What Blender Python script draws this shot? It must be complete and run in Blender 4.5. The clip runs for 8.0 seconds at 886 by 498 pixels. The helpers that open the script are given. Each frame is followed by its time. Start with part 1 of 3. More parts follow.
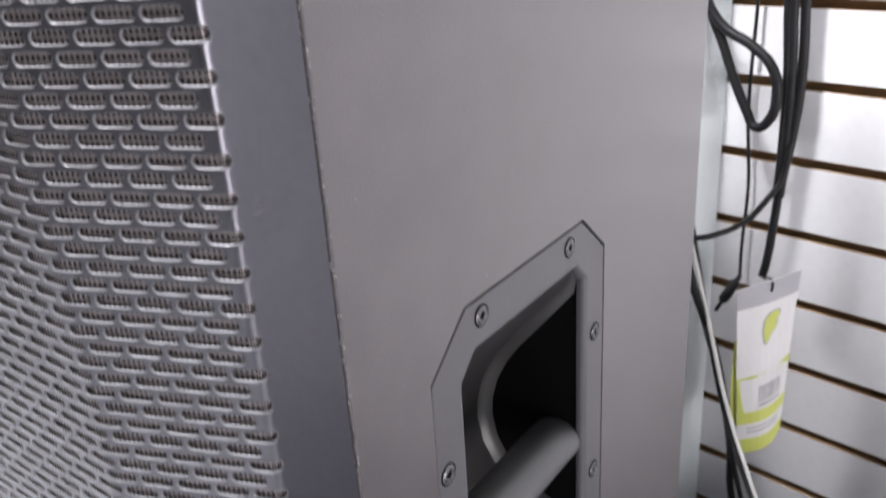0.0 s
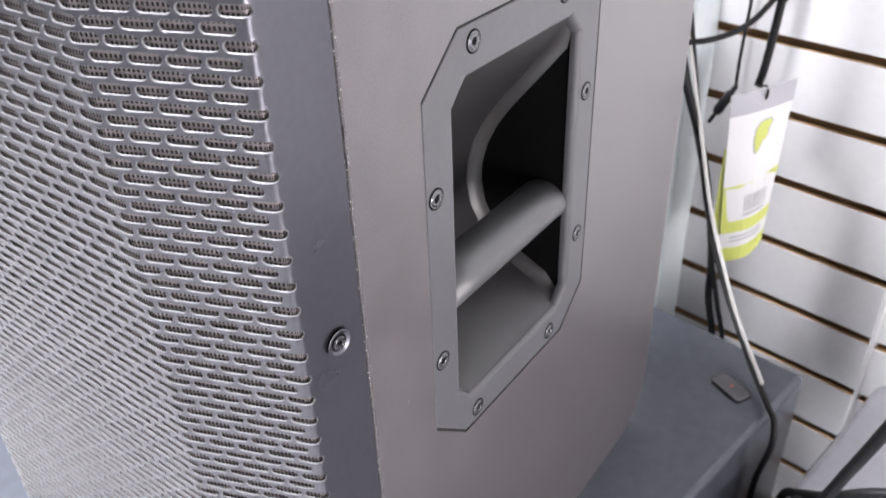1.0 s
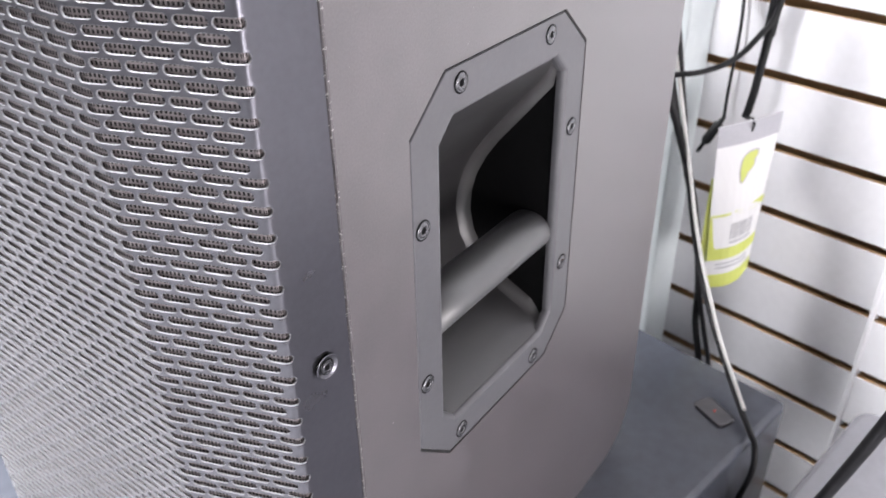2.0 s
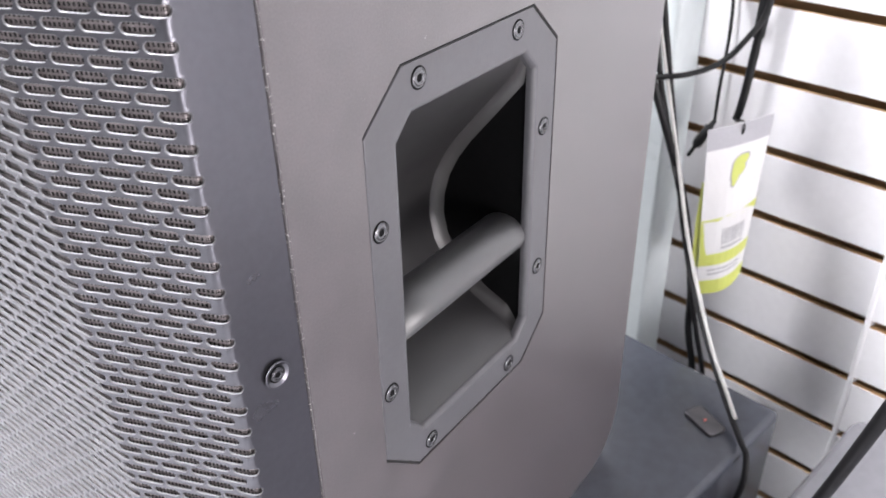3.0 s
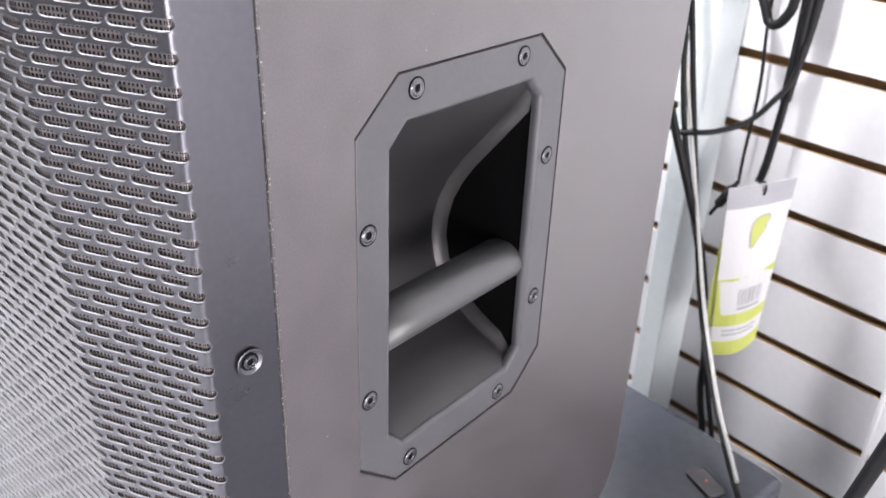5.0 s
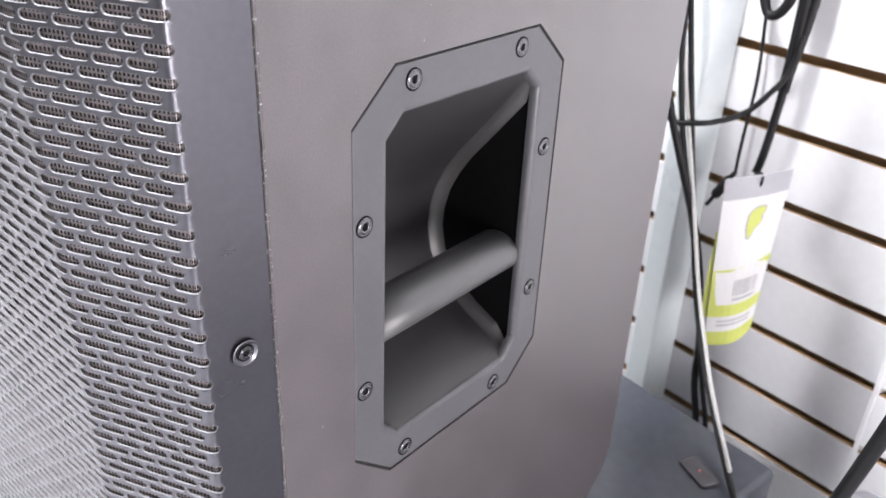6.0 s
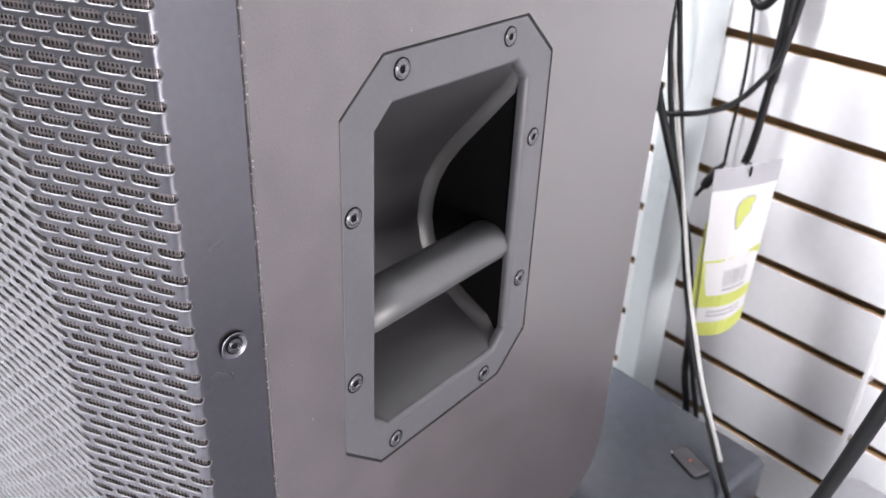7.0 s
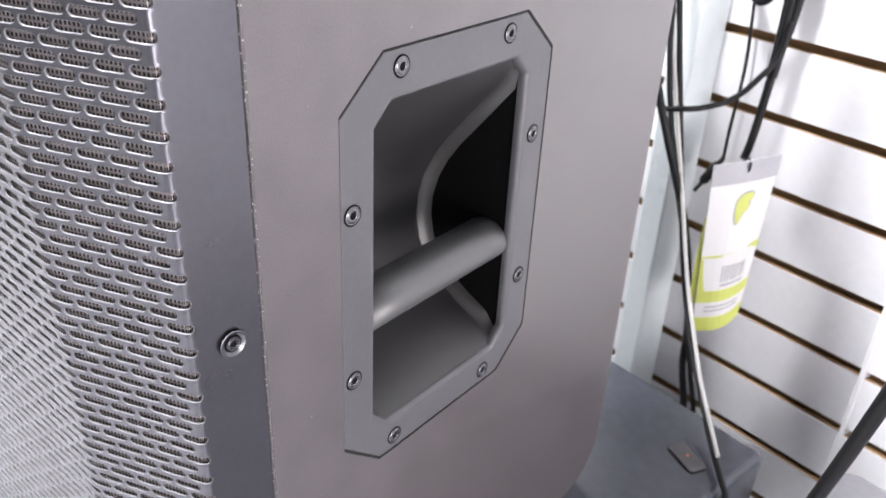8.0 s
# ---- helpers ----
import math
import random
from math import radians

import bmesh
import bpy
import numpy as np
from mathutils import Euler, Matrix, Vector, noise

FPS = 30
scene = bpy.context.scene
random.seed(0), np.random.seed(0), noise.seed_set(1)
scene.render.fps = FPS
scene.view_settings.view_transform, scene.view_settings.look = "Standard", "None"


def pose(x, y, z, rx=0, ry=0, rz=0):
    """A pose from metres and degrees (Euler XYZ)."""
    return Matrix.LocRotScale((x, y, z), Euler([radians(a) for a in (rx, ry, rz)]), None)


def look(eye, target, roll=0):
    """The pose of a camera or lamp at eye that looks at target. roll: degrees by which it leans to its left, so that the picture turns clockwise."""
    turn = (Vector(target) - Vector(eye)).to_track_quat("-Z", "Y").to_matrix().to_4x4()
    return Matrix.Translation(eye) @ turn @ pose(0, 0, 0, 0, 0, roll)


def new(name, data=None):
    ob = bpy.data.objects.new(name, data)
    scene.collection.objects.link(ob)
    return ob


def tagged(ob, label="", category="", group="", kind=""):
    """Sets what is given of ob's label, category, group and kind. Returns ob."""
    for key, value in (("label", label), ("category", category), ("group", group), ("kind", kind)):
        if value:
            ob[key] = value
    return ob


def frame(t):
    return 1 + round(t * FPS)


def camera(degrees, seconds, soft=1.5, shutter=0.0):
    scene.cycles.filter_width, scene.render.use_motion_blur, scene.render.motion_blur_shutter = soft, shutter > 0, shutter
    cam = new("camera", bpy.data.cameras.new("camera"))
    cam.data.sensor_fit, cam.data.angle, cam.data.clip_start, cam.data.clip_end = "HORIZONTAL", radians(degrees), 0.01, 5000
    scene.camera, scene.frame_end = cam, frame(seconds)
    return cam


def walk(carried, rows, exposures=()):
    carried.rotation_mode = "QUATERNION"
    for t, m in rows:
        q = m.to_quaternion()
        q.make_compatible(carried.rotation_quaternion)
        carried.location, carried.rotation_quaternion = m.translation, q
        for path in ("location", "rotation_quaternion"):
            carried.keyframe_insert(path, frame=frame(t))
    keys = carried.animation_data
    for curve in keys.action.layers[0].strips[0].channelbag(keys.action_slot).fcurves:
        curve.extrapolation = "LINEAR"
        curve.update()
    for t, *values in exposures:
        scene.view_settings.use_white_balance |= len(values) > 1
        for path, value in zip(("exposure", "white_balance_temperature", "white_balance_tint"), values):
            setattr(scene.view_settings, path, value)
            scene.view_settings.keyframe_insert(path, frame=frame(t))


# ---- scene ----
cam = camera(56.0, 8.0, shutter=0.5)
cam.data.dof.use_dof, cam.data.dof.focus_distance, cam.data.dof.aperture_fstop = True, 0.36, 17.0
PATH = [
    (0, (-0.177, -0.175, 1.028), (1.304, 0.916, 0.241), -3.8),
    (0.2, (-0.181, -0.182, 1.02), (1.278, 0.905, 0.19), -3.6),
    (0.5, (-0.189, -0.185, 1.002), (1.23, 0.864, 0.061), -3.1),
    (0.8, (-0.198, -0.193, 0.988), (1.16, 0.822, -0.072), -2.7),
    (1, (-0.202, -0.192, 0.982), (1.144, 0.804, -0.112), -2.2),
    (1.5, (-0.207, -0.194, 0.984), (1.132, 0.791, -0.129), -1.5),
    (2, (-0.208, -0.203, 0.997), (1.159, 0.798, -0.066), -0.9),
    (2.2, (-0.206, -0.204, 0.995), (1.172, 0.79, -0.061), -0.6),
    (3.3, (-0.175, -0.221, 0.985), (1.176, 0.819, -0.061), -2.2),
    (3.5, (-0.169, -0.227, 0.985), (1.163, 0.834, -0.065), -2.9),
    (3.7, (-0.175, -0.23, 0.979), (1.183, 0.847, -0.019), -1.2),
    (4, (-0.182, -0.235, 0.974), (1.205, 0.911, 0.101), 0.9),
    (4.5, (-0.184, -0.238, 0.973), (1.186, 0.902, 0.066), 1.9),
    (5, (-0.184, -0.241, 0.97), (1.182, 0.89, 0.044), 2.1),
    (5.2, (-0.183, -0.24, 0.972), (1.183, 0.882, 0.036), 2.4),
    (6.3, (-0.183, -0.24, 0.972), (1.176, 0.872, 0.015), 2.6),
    (6.5, (-0.183, -0.24, 0.971), (1.177, 0.867, 0.009), 2.4),
    (7, (-0.182, -0.24, 0.97), (1.188, 0.851, 0.004), 2.6),
    (7.5, (-0.181, -0.238, 0.97), (1.189, 0.844, -0.006), 3.0),
    (8, (-0.181, -0.238, 0.972), (1.186, 0.842, -0.011), 2.9),
]
EXPOSURES = [(0.0, -0.54), (0.5, -0.06), (1.0, 0.06), (8.0, 0.12)]
walk(cam, [(t, look(eye, target, roll)) for t, eye, target, roll in PATH], EXPOSURES)

# ---- world and lights ----
TURN_WALL = -10.0                      # the wall, the subwoofer and the room stand turned against the speaker
ROOM = pose(0, 0, 0, 0, 0, TURN_WALL)  # room axes: x towards the slatwall, y along it
WALL = 0.6555                          # face of the slatwall along the room's x


def room(n, u, z):
    return ROOM @ Vector((n, u, z))


world = bpy.data.worlds.new("world")
scene.world = world
world.use_nodes = True
sky = world.node_tree.nodes.new("ShaderNodeTexSky")
sky.sky_type, sky.sun_disc, sky.sun_elevation, sky.sun_rotation = "NISHITA", False, radians(40), radians(200)
back = world.node_tree.nodes["Background"]
back.inputs["Strength"].default_value = 0.1
world.node_tree.links.new(sky.outputs[0], back.inputs["Color"])


def area(name, at, target, sx, sy, watts, colour):
    lamp = bpy.data.lights.new(name, "AREA")
    lamp.shape, lamp.size, lamp.size_y, lamp.energy, lamp.color = "RECTANGLE", sx, sy, watts, colour
    ob = new(name, lamp)
    ob.matrix_world = look(room(*at), room(*target))
    return ob


# ceiling panels: place, half size along x and y of the room, power
PANELS = [(-0.35, 1.75, 0.14, 0.44, 135), (-0.95, 0.25, 0.40, 0.14, 180), (-1.4, -1.6, 0.14, 0.44, 4)]
for pn, pu, hn, hu, watts in PANELS:
    area("panel_lamp", (pn, pu, 2.72), (pn, pu + 0.001, 0), 2 * hn - 0.02, 2 * hu - 0.02, watts, (0.975, 0.965, 1.0))
# low fill light added out of view to brighten the speaker's side
area("side_fill_lamp", (-0.25, -2.92, 0.62), (-0.25, 0, 0.62), 1.4, 1.0, 78, (1.0, 0.95, 0.985))


# ---- materials ----
def material(name, base, rough=0.5, metal=0.0, scale=60.0, spread=0.12, grain=900.0, bump=0.0, bump_scale=900.0, rough_spread=0.1, coat=0.0, coat_ior=1.5, coat_rough=0.3):
    """A surface with stains at a large scale, grain at a small one, uneven gloss and a fine relief."""
    m = bpy.data.materials.new(name)
    m.use_nodes = True
    t = m.node_tree
    b = t.nodes["Principled BSDF"]
    b.inputs["Metallic"].default_value = metal
    b.inputs["Coat Weight"].default_value, b.inputs["Coat Roughness"].default_value = coat, coat_rough
    b.inputs["Coat IOR"].default_value = coat_ior
    co = t.nodes.new("ShaderNodeTexCoord")
    n1, n2 = t.nodes.new("ShaderNodeTexNoise"), t.nodes.new("ShaderNodeTexNoise")
    n1.inputs["Scale"].default_value, n1.inputs["Detail"].default_value = scale, 5
    n2.inputs["Scale"].default_value, n2.inputs["Detail"].default_value = grain, 3
    t.links.new(co.outputs["Object"], n1.inputs["Vector"])
    t.links.new(co.outputs["Object"], n2.inputs["Vector"])
    add = t.nodes.new("ShaderNodeMath")
    add.operation = "MULTIPLY_ADD"
    add.inputs[1].default_value = 0.5
    t.links.new(n2.outputs["Fac"], add.inputs[0])
    half = t.nodes.new("ShaderNodeMath")
    half.operation = "MULTIPLY"
    half.inputs[1].default_value = 0.5
    t.links.new(n1.outputs["Fac"], half.inputs[0])
    t.links.new(half.outputs[0], add.inputs[2])
    ramp = t.nodes.new("ShaderNodeValToRGB")
    ramp.color_ramp.interpolation = "EASE"
    ramp.color_ramp.elements[0].position, ramp.color_ramp.elements[1].position = 0.22, 0.78
    lo = [max(0, c * (1 - spread)) for c in base]
    hi = [min(1, c * (1 + spread)) for c in base]
    ramp.color_ramp.elements[0].color, ramp.color_ramp.elements[1].color = (*lo, 1), (*hi, 1)
    t.links.new(add.outputs[0], ramp.inputs[0])
    t.links.new(ramp.outputs[0], b.inputs["Base Color"])
    rr = t.nodes.new("ShaderNodeMapRange")
    rr.inputs["From Min"].default_value, rr.inputs["From Max"].default_value = 0.15, 0.85
    rr.inputs["To Min"].default_value, rr.inputs["To Max"].default_value = max(0.02, rough - rough_spread), min(1, rough + rough_spread)
    t.links.new(n1.outputs["Fac"], rr.inputs["Value"])
    t.links.new(rr.outputs[0], b.inputs["Roughness"])
    if bump:
        n3, bp = t.nodes.new("ShaderNodeTexNoise"), t.nodes.new("ShaderNodeBump")
        n3.inputs["Scale"].default_value, n3.inputs["Detail"].default_value = bump_scale, 2
        bp.inputs["Strength"].default_value, bp.inputs["Distance"].default_value = bump, 0.0006
        t.links.new(co.outputs["Object"], n3.inputs["Vector"])
        t.links.new(n3.outputs["Fac"], bp.inputs["Height"])
        t.links.new(bp.outputs[0], b.inputs["Normal"])
    return m


def chipped(m, colour, scale, level, gloss=0.35):
    """Adds bare chips of another colour to a paint."""
    t = m.node_tree
    b = t.nodes["Principled BSDF"]
    old = b.inputs["Base Color"].links[0].from_socket
    co, n = t.nodes.new("ShaderNodeTexCoord"), t.nodes.new("ShaderNodeTexNoise")
    n.inputs["Scale"].default_value, n.inputs["Detail"].default_value, n.inputs["Roughness"].default_value = scale, 6, 0.7
    t.links.new(co.outputs["Object"], n.inputs["Vector"])
    step = t.nodes.new("ShaderNodeMapRange")
    step.inputs["From Min"].default_value, step.inputs["From Max"].default_value = level, level + 0.02
    t.links.new(n.outputs["Fac"], step.inputs["Value"])
    mix = t.nodes.new("ShaderNodeMix")
    mix.data_type = "RGBA"
    mix.inputs["B"].default_value = (*colour, 1)
    for s in mix.inputs:
        if s.type == "RGBA" and s.name == "A":
            t.links.new(old, s)
        if s.type == "RGBA" and s.name == "B":
            s.default_value = (*colour, 1)
    t.links.new(step.outputs[0], mix.inputs["Factor"])
    t.links.new([o for o in mix.outputs if o.type == "RGBA"][0], b.inputs["Base Color"])
    return m


SIDE = chipped(material("grey_texture_paint", (0.071, 0.0600, 0.0640), 0.38, 0, 34, 0.36, 900, 0.22, 1100, 0.08, 1.0, 1.72, 0.34), (0.36, 0.34, 0.34), 260, 0.675)
EDGE = chipped(material("worn_edge_paint", (0.09, 0.082, 0.085), 0.4, 0, 60, 0.2, 400, 0.4, 900), (0.48, 0.46, 0.45), 640, 0.59)
GRILLE = material("grille_coated_steel", (0.118, 0.117, 0.132), 0.28, 0.93, 25, 0.08, 300, 0.06, 700, 0.015)
LIP = material("grille_cut_edge", (0.17, 0.17, 0.18), 0.5, 0.35, 40, 0.15, 300)
MESH = material("inner_mesh_steel", (0.215, 0.190, 0.192), 0.40, 0.45, 150, 0.35)
FOAM = material("black_foam", (0.012, 0.012, 0.013), 0.95, 0, 200, 0.3)
PLATE = material("handle_grey_coat", (0.092, 0.091, 0.098), 0.32, 0.0, 30, 0.09, 260, 0.10, 800, 0.05)
GRIP = material("grip_satin_coat", (0.040, 0.040, 0.042), 0.50, 0.0, 30, 0.1, 200, 0.0, 800, 0.05, 0.8, 1.85, 0.48)
# black tone with cut gloss: paints the recess's shade on the cup's end walls
ENDSHADE = material("handle_end_shade", (0.005, 0.005, 0.0055), 0.8, 0.0, 40, 0.2, 200)
ENDSHADE.node_tree.nodes["Principled BSDF"].inputs["Specular IOR Level"].default_value = 0.06
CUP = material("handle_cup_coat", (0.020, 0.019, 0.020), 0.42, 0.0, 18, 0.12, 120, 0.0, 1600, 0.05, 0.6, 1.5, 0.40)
# lit copy of the cup coat: light catching the angled strip, put into colour
CUPLIT = material("cup_coat_lit", (0.036, 0.034, 0.035), 0.45, 0.0, 18, 0.12, 120, 0.0, 1600, 0.05, 0.6, 1.5, 0.45)
STEEL = material("screw_steel", (0.16, 0.16, 0.17), 0.22, 0.9, 200, 0.15)
BLACKSTEEL = material("black_oxide_steel", (0.07, 0.07, 0.078), 0.18, 0.8, 200, 0.2)
# black without gloss, for the shade in screw recesses and round their heads
SCREWSHADE = material("screw_recess_shade", (0.006, 0.006, 0.007), 0.75, 0.0, 200, 0.2)
SCREWSHADE.node_tree.nodes["Principled BSDF"].inputs["Specular IOR Level"].default_value = 0.08
# black that stands for shade in the narrow gaps of the speaker
GAPSHADE = material("gap_shade_black", (0.012, 0.012, 0.012), 0.8, 0, 150, 0.2)
SUB = material("dark_slate_paint", (0.064, 0.070, 0.087), 0.24, 0.0, 9, 0.14, 90, 0.0, 900, 0.03)
BOX = material("grey_lilac_laminate", (0.17, 0.167, 0.183), 0.45, 0.0, 12, 0.1, 110, 0.1, 500)
SLAT = material("white_melamine", (0.76, 0.755, 0.775), 0.35, 0.0, 7, 0.035, 110, 0.03, 300, 0.08)
MDF = material("brown_fibreboard", (0.29, 0.175, 0.085), 0.85, 0, 40, 0.3, 600, 0.4, 900)
TRIM = material("white_gloss_trim", (0.66, 0.71, 0.72), 0.28, 0, 9, 0.04, 80, 0.0, 300, 0.02)
RUBBER = material("black_cable_rubber", (0.009, 0.009, 0.010), 0.5, 0, 60, 0.25, 600, 0.1, 700)
RUBBER.node_tree.nodes["Principled BSDF"].inputs["Specular IOR Level"].default_value = 0.25
WHITECABLE = material("grey_white_cable", (0.58, 0.57, 0.55), 0.45, 0, 60, 0.12)
CARD = material("white_tag_card", (0.74, 0.74, 0.74), 0.4, 0, 30, 0.03, 500)
CARDGREY = material("grey_header_plastic", (0.42, 0.42, 0.45), 0.35, 0, 30, 0.08, 500)
LIME = material("lime_print", (0.58, 0.63, 0.15), 0.45, 0, 40, 0.08, 500)
INK = material("grey_ink", (0.42, 0.42, 0.44), 0.6, 0, 80, 0.15)
FLOOR = material("pale_floor_tile", (0.56, 0.56, 0.57), 0.3, 0, 3, 0.08, 90, 0.05, 60)
# tone of the unseen walls, dark only to weaken reflections in the speaker
DIMWALL = material("dimmed_wall_tone", (0.12, 0.12, 0.125), 0.7, 0, 4, 0.05, 120, 0.1, 300)
# unseen ceiling, kept dark to hold back bounced light
CEILING = material("dimmed_ceiling_tone", (0.24, 0.24, 0.25), 0.85, 0, 5, 0.05, 150, 0.2, 200)
ALU = material("surround_aluminium", (0.55, 0.55, 0.56), 0.4, 0.8, 20, 0.1)


# ---- builders ----
def link(name, me, mat, parent=None, label="", smooth=False):
    mats = mat if isinstance(mat, (list, tuple)) else [mat]
    for m in mats:
        me.materials.append(m)
    if smooth:
        me.shade_smooth()
    ob = new(name, me)
    ob.parent = parent
    return tagged(ob, label) if label else ob


def part(name, bm, mat, parent=None, label="", smooth=False):
    me = bpy.data.meshes.new(name)
    bmesh.ops.recalc_face_normals(bm, faces=bm.faces)
    bm.to_mesh(me)
    bm.free()
    return link(name, me, mat, parent, label, smooth)


def thing(name, label, category, m=None, kind="", group=""):
    ob = new(name)
    ob.empty_display_size = 0.05
    if m is not None:
        ob.matrix_world = m
    return tagged(ob, label, category, group, kind)


def box_bm(x0, x1, y0, y1, z0, z1, bevel=0.0, segments=2, bm=None):
    own = bmesh.new()
    vs = [own.verts.new((x, y, z)) for x in (x0, x1) for y in (y0, y1) for z in (z0, z1)]
    for f in ((0, 1, 3, 2), (4, 6, 7, 5), (0, 4, 5, 1), (2, 3, 7, 6), (0, 2, 6, 4), (1, 5, 7, 3)):
        own.faces.new([vs[i] for i in f])
    if bevel:
        bmesh.ops.bevel(own, geom=own.edges[:], offset=bevel, segments=segments, affect="EDGES", profile=0.5)
    if bm is None:
        return own
    me = bpy.data.meshes.new("tmp")
    own.to_mesh(me)
    own.free()
    bm.from_mesh(me)
    bpy.data.meshes.remove(me)
    return bm


def octagon(x0, x1, z0, z1, cx, cz):
    """A rectangle with cut corners, in the plane of the side panel."""
    return [(x0 + cx, z0), (x1 - cx, z0), (x1, z0 + cz), (x1, z1 - cz), (x1 - cx, z1), (x0 + cx, z1), (x0, z1 - cz), (x0, z0 + cz)]


def plate_bm(outer, inner, y0, y1, bevel=0.0, lip=0.0):
    """A flat plate between two outlines in x and z, from y0 (towards the aisle) to y1."""
    bm = bmesh.new()
    rings = []
    for y in (y0, y1):
        loops = []
        for outline in (outer, inner):
            if outline:
                vs = [bm.verts.new((x, y, z)) for x, z in outline]
                loops.append([bm.edges.new((vs[i], vs[(i + 1) % len(vs)])) for i in range(len(vs))])
                rings.append(vs)
        bmesh.ops.triangle_fill(bm, use_beauty=True, edges=[e for l in loops for e in l])
    per = 2 if inner else 1
    for k in range(per):
        a, b = rings[k], rings[k + per]
        for i in range(len(a)):
            j = (i + 1) % len(a)
            bm.faces.new((a[i], a[j], b[j], b[i]))
    if bevel:
        bmesh.ops.recalc_face_normals(bm, faces=bm.faces)
        edges = [e for e in bm.edges if abs(e.verts[0].co.y - y0) < 1e-6 and abs(e.verts[1].co.y - y0) < 1e-6 and len(e.link_faces) == 2
                 and abs(e.link_faces[0].normal.y) + abs(e.link_faces[1].normal.y) < 1.5]
        inside = {(round(x, 6), round(z, 6)) for x, z in inner or ()}
        own = [e for e in edges if all((round(v.co.x, 6), round(v.co.z, 6)) in inside for v in e.verts)]
        bmesh.ops.bevel(bm, geom=[e for e in edges if e not in own], offset=bevel, segments=2, affect="EDGES", profile=0.5)
        if lip:
            bmesh.ops.bevel(bm, geom=[e for e in own if e.is_valid], offset=lip, segments=4, affect="EDGES", profile=0.5)
    return bm


def lathe_bm(profile, n=20, bm=None, m=None):
    """A turned shape round the z axis from (radius, height) pairs."""
    bm = bm or bmesh.new()
    m = m or Matrix()
    rows = []
    for r, z in profile:
        if r < 1e-6:
            rows.append([bm.verts.new(m @ Vector((0, 0, z)))])
        else:
            rows.append([bm.verts.new(m @ Vector((r * math.cos(2 * math.pi * k / n), r * math.sin(2 * math.pi * k / n), z))) for k in range(n)])
    for a, b in zip(rows, rows[1:]):
        for k in range(n):
            j = (k + 1) % n
            q = [a[k % len(a)], a[j % len(a)], b[j % len(b)], b[k % len(b)]]
            q = list(dict.fromkeys(q))
            if len(q) > 2:
                bm.faces.new(q)
    return bm


def tube(name, points, radius, mat, parent=None, label="", category="", group="", tip=None):
    """A round cable along a smooth line through points."""
    cu = bpy.data.curves.new(name, "CURVE")
    cu.dimensions, cu.bevel_depth, cu.bevel_resolution, cu.resolution_u, cu.use_fill_caps = "3D", radius, 3, 8, True
    sp = cu.splines.new("BEZIER")
    sp.bezier_points.add(len(points) - 1)
    for k, (bp, p) in enumerate(zip(sp.bezier_points, points)):
        bp.co = p
        bp.handle_left_type = bp.handle_right_type = "AUTO"
        bp.radius = 1.0 if tip is None else 1.0 + (tip - 1.0) * k / (len(points) - 1)
    tmp = bpy.data.objects.new("tmp", cu)
    scene.collection.objects.link(tmp)
    me = bpy.data.meshes.new_from_object(tmp.evaluated_get(bpy.context.evaluated_depsgraph_get()))
    bpy.data.objects.remove(tmp)
    bpy.data.curves.remove(cu)
    me.name = name
    ob = link(name, me, mat, parent, smooth=True)
    return tagged(ob, label, category, group)


# ---- the room ----
floor = tagged(part("floor", box_bm(-4.0, 0.75, -3, 3, -0.1, 0), FLOOR), "pale polished shop floor", "floor", kind="structure")
floor.matrix_world = ROOM
ceiling = tagged(part("ceiling", box_bm(-4.0, 0.75, -3, 3, 2.8, 2.9), CEILING), "unseen shop ceiling, greyed to cut fill light", "ceiling", kind="structure")
ceiling.matrix_world = ROOM
w = tagged(part("wall_left", box_bm(-4.0, 0.75, 3, 3.1, 0, 2.8), DIMWALL), "plain unseen shop wall, darkened to dim reflections", "wall", kind="structure")
w.matrix_world = ROOM
# unseen wall; its gap is made up to hold the fill light
bm = box_bm(-4.0, -1.6, -3.1, -3, 0, 2.8)
for b in ((0.5, 0.75, -3.1, -3, 0, 2.8), (-1.6, 0.5, -3.1, -3, 0, 0.1), (-1.6, 0.5, -3.1, -3, 1.6, 2.8)):
    box_bm(*b, bm=bm)
w = tagged(part("wall_right", bm, DIMWALL), "unseen darkened shop wall with a gap made for the fill lamp", "wall", kind="structure")
w.matrix_world = ROOM
w = tagged(part("wall_front", box_bm(-4.1, -4.0, -3.1, 3.1, 0, 2.8), DIMWALL), "plain unseen shop wall, darkened to dim reflections", "wall", kind="structure")
w.matrix_world = ROOM
# made-up frame round the fill light, out of view
surround = tagged(new("fill_surround"), "unseen aluminium frame added around the side fill lamp", "window", kind="structure")
surround.matrix_world = ROOM
for b in ((-1.6, -1.55, -3.08, -3.02, 0.1, 1.6), (0.45, 0.5, -3.08, -3.02, 0.1, 1.6), (-1.55, 0.45, -3.08, -3.02, 0.1, 0.15), (-1.55, 0.45, -3.08, -3.02, 1.55, 1.6)):
    part("fill_surround_bar", box_bm(*b, bevel=0.004), ALU, surround)

GLOW = bpy.data.materials.new("lamp_diffuser")
GLOW.use_nodes = True
GLOW.node_tree.nodes["Principled BSDF"].inputs["Emission Color"].default_value = (1, 0.95, 0.93, 1)
GLOW.node_tree.nodes["Principled BSDF"].inputs["Emission Strength"].default_value = 4.0
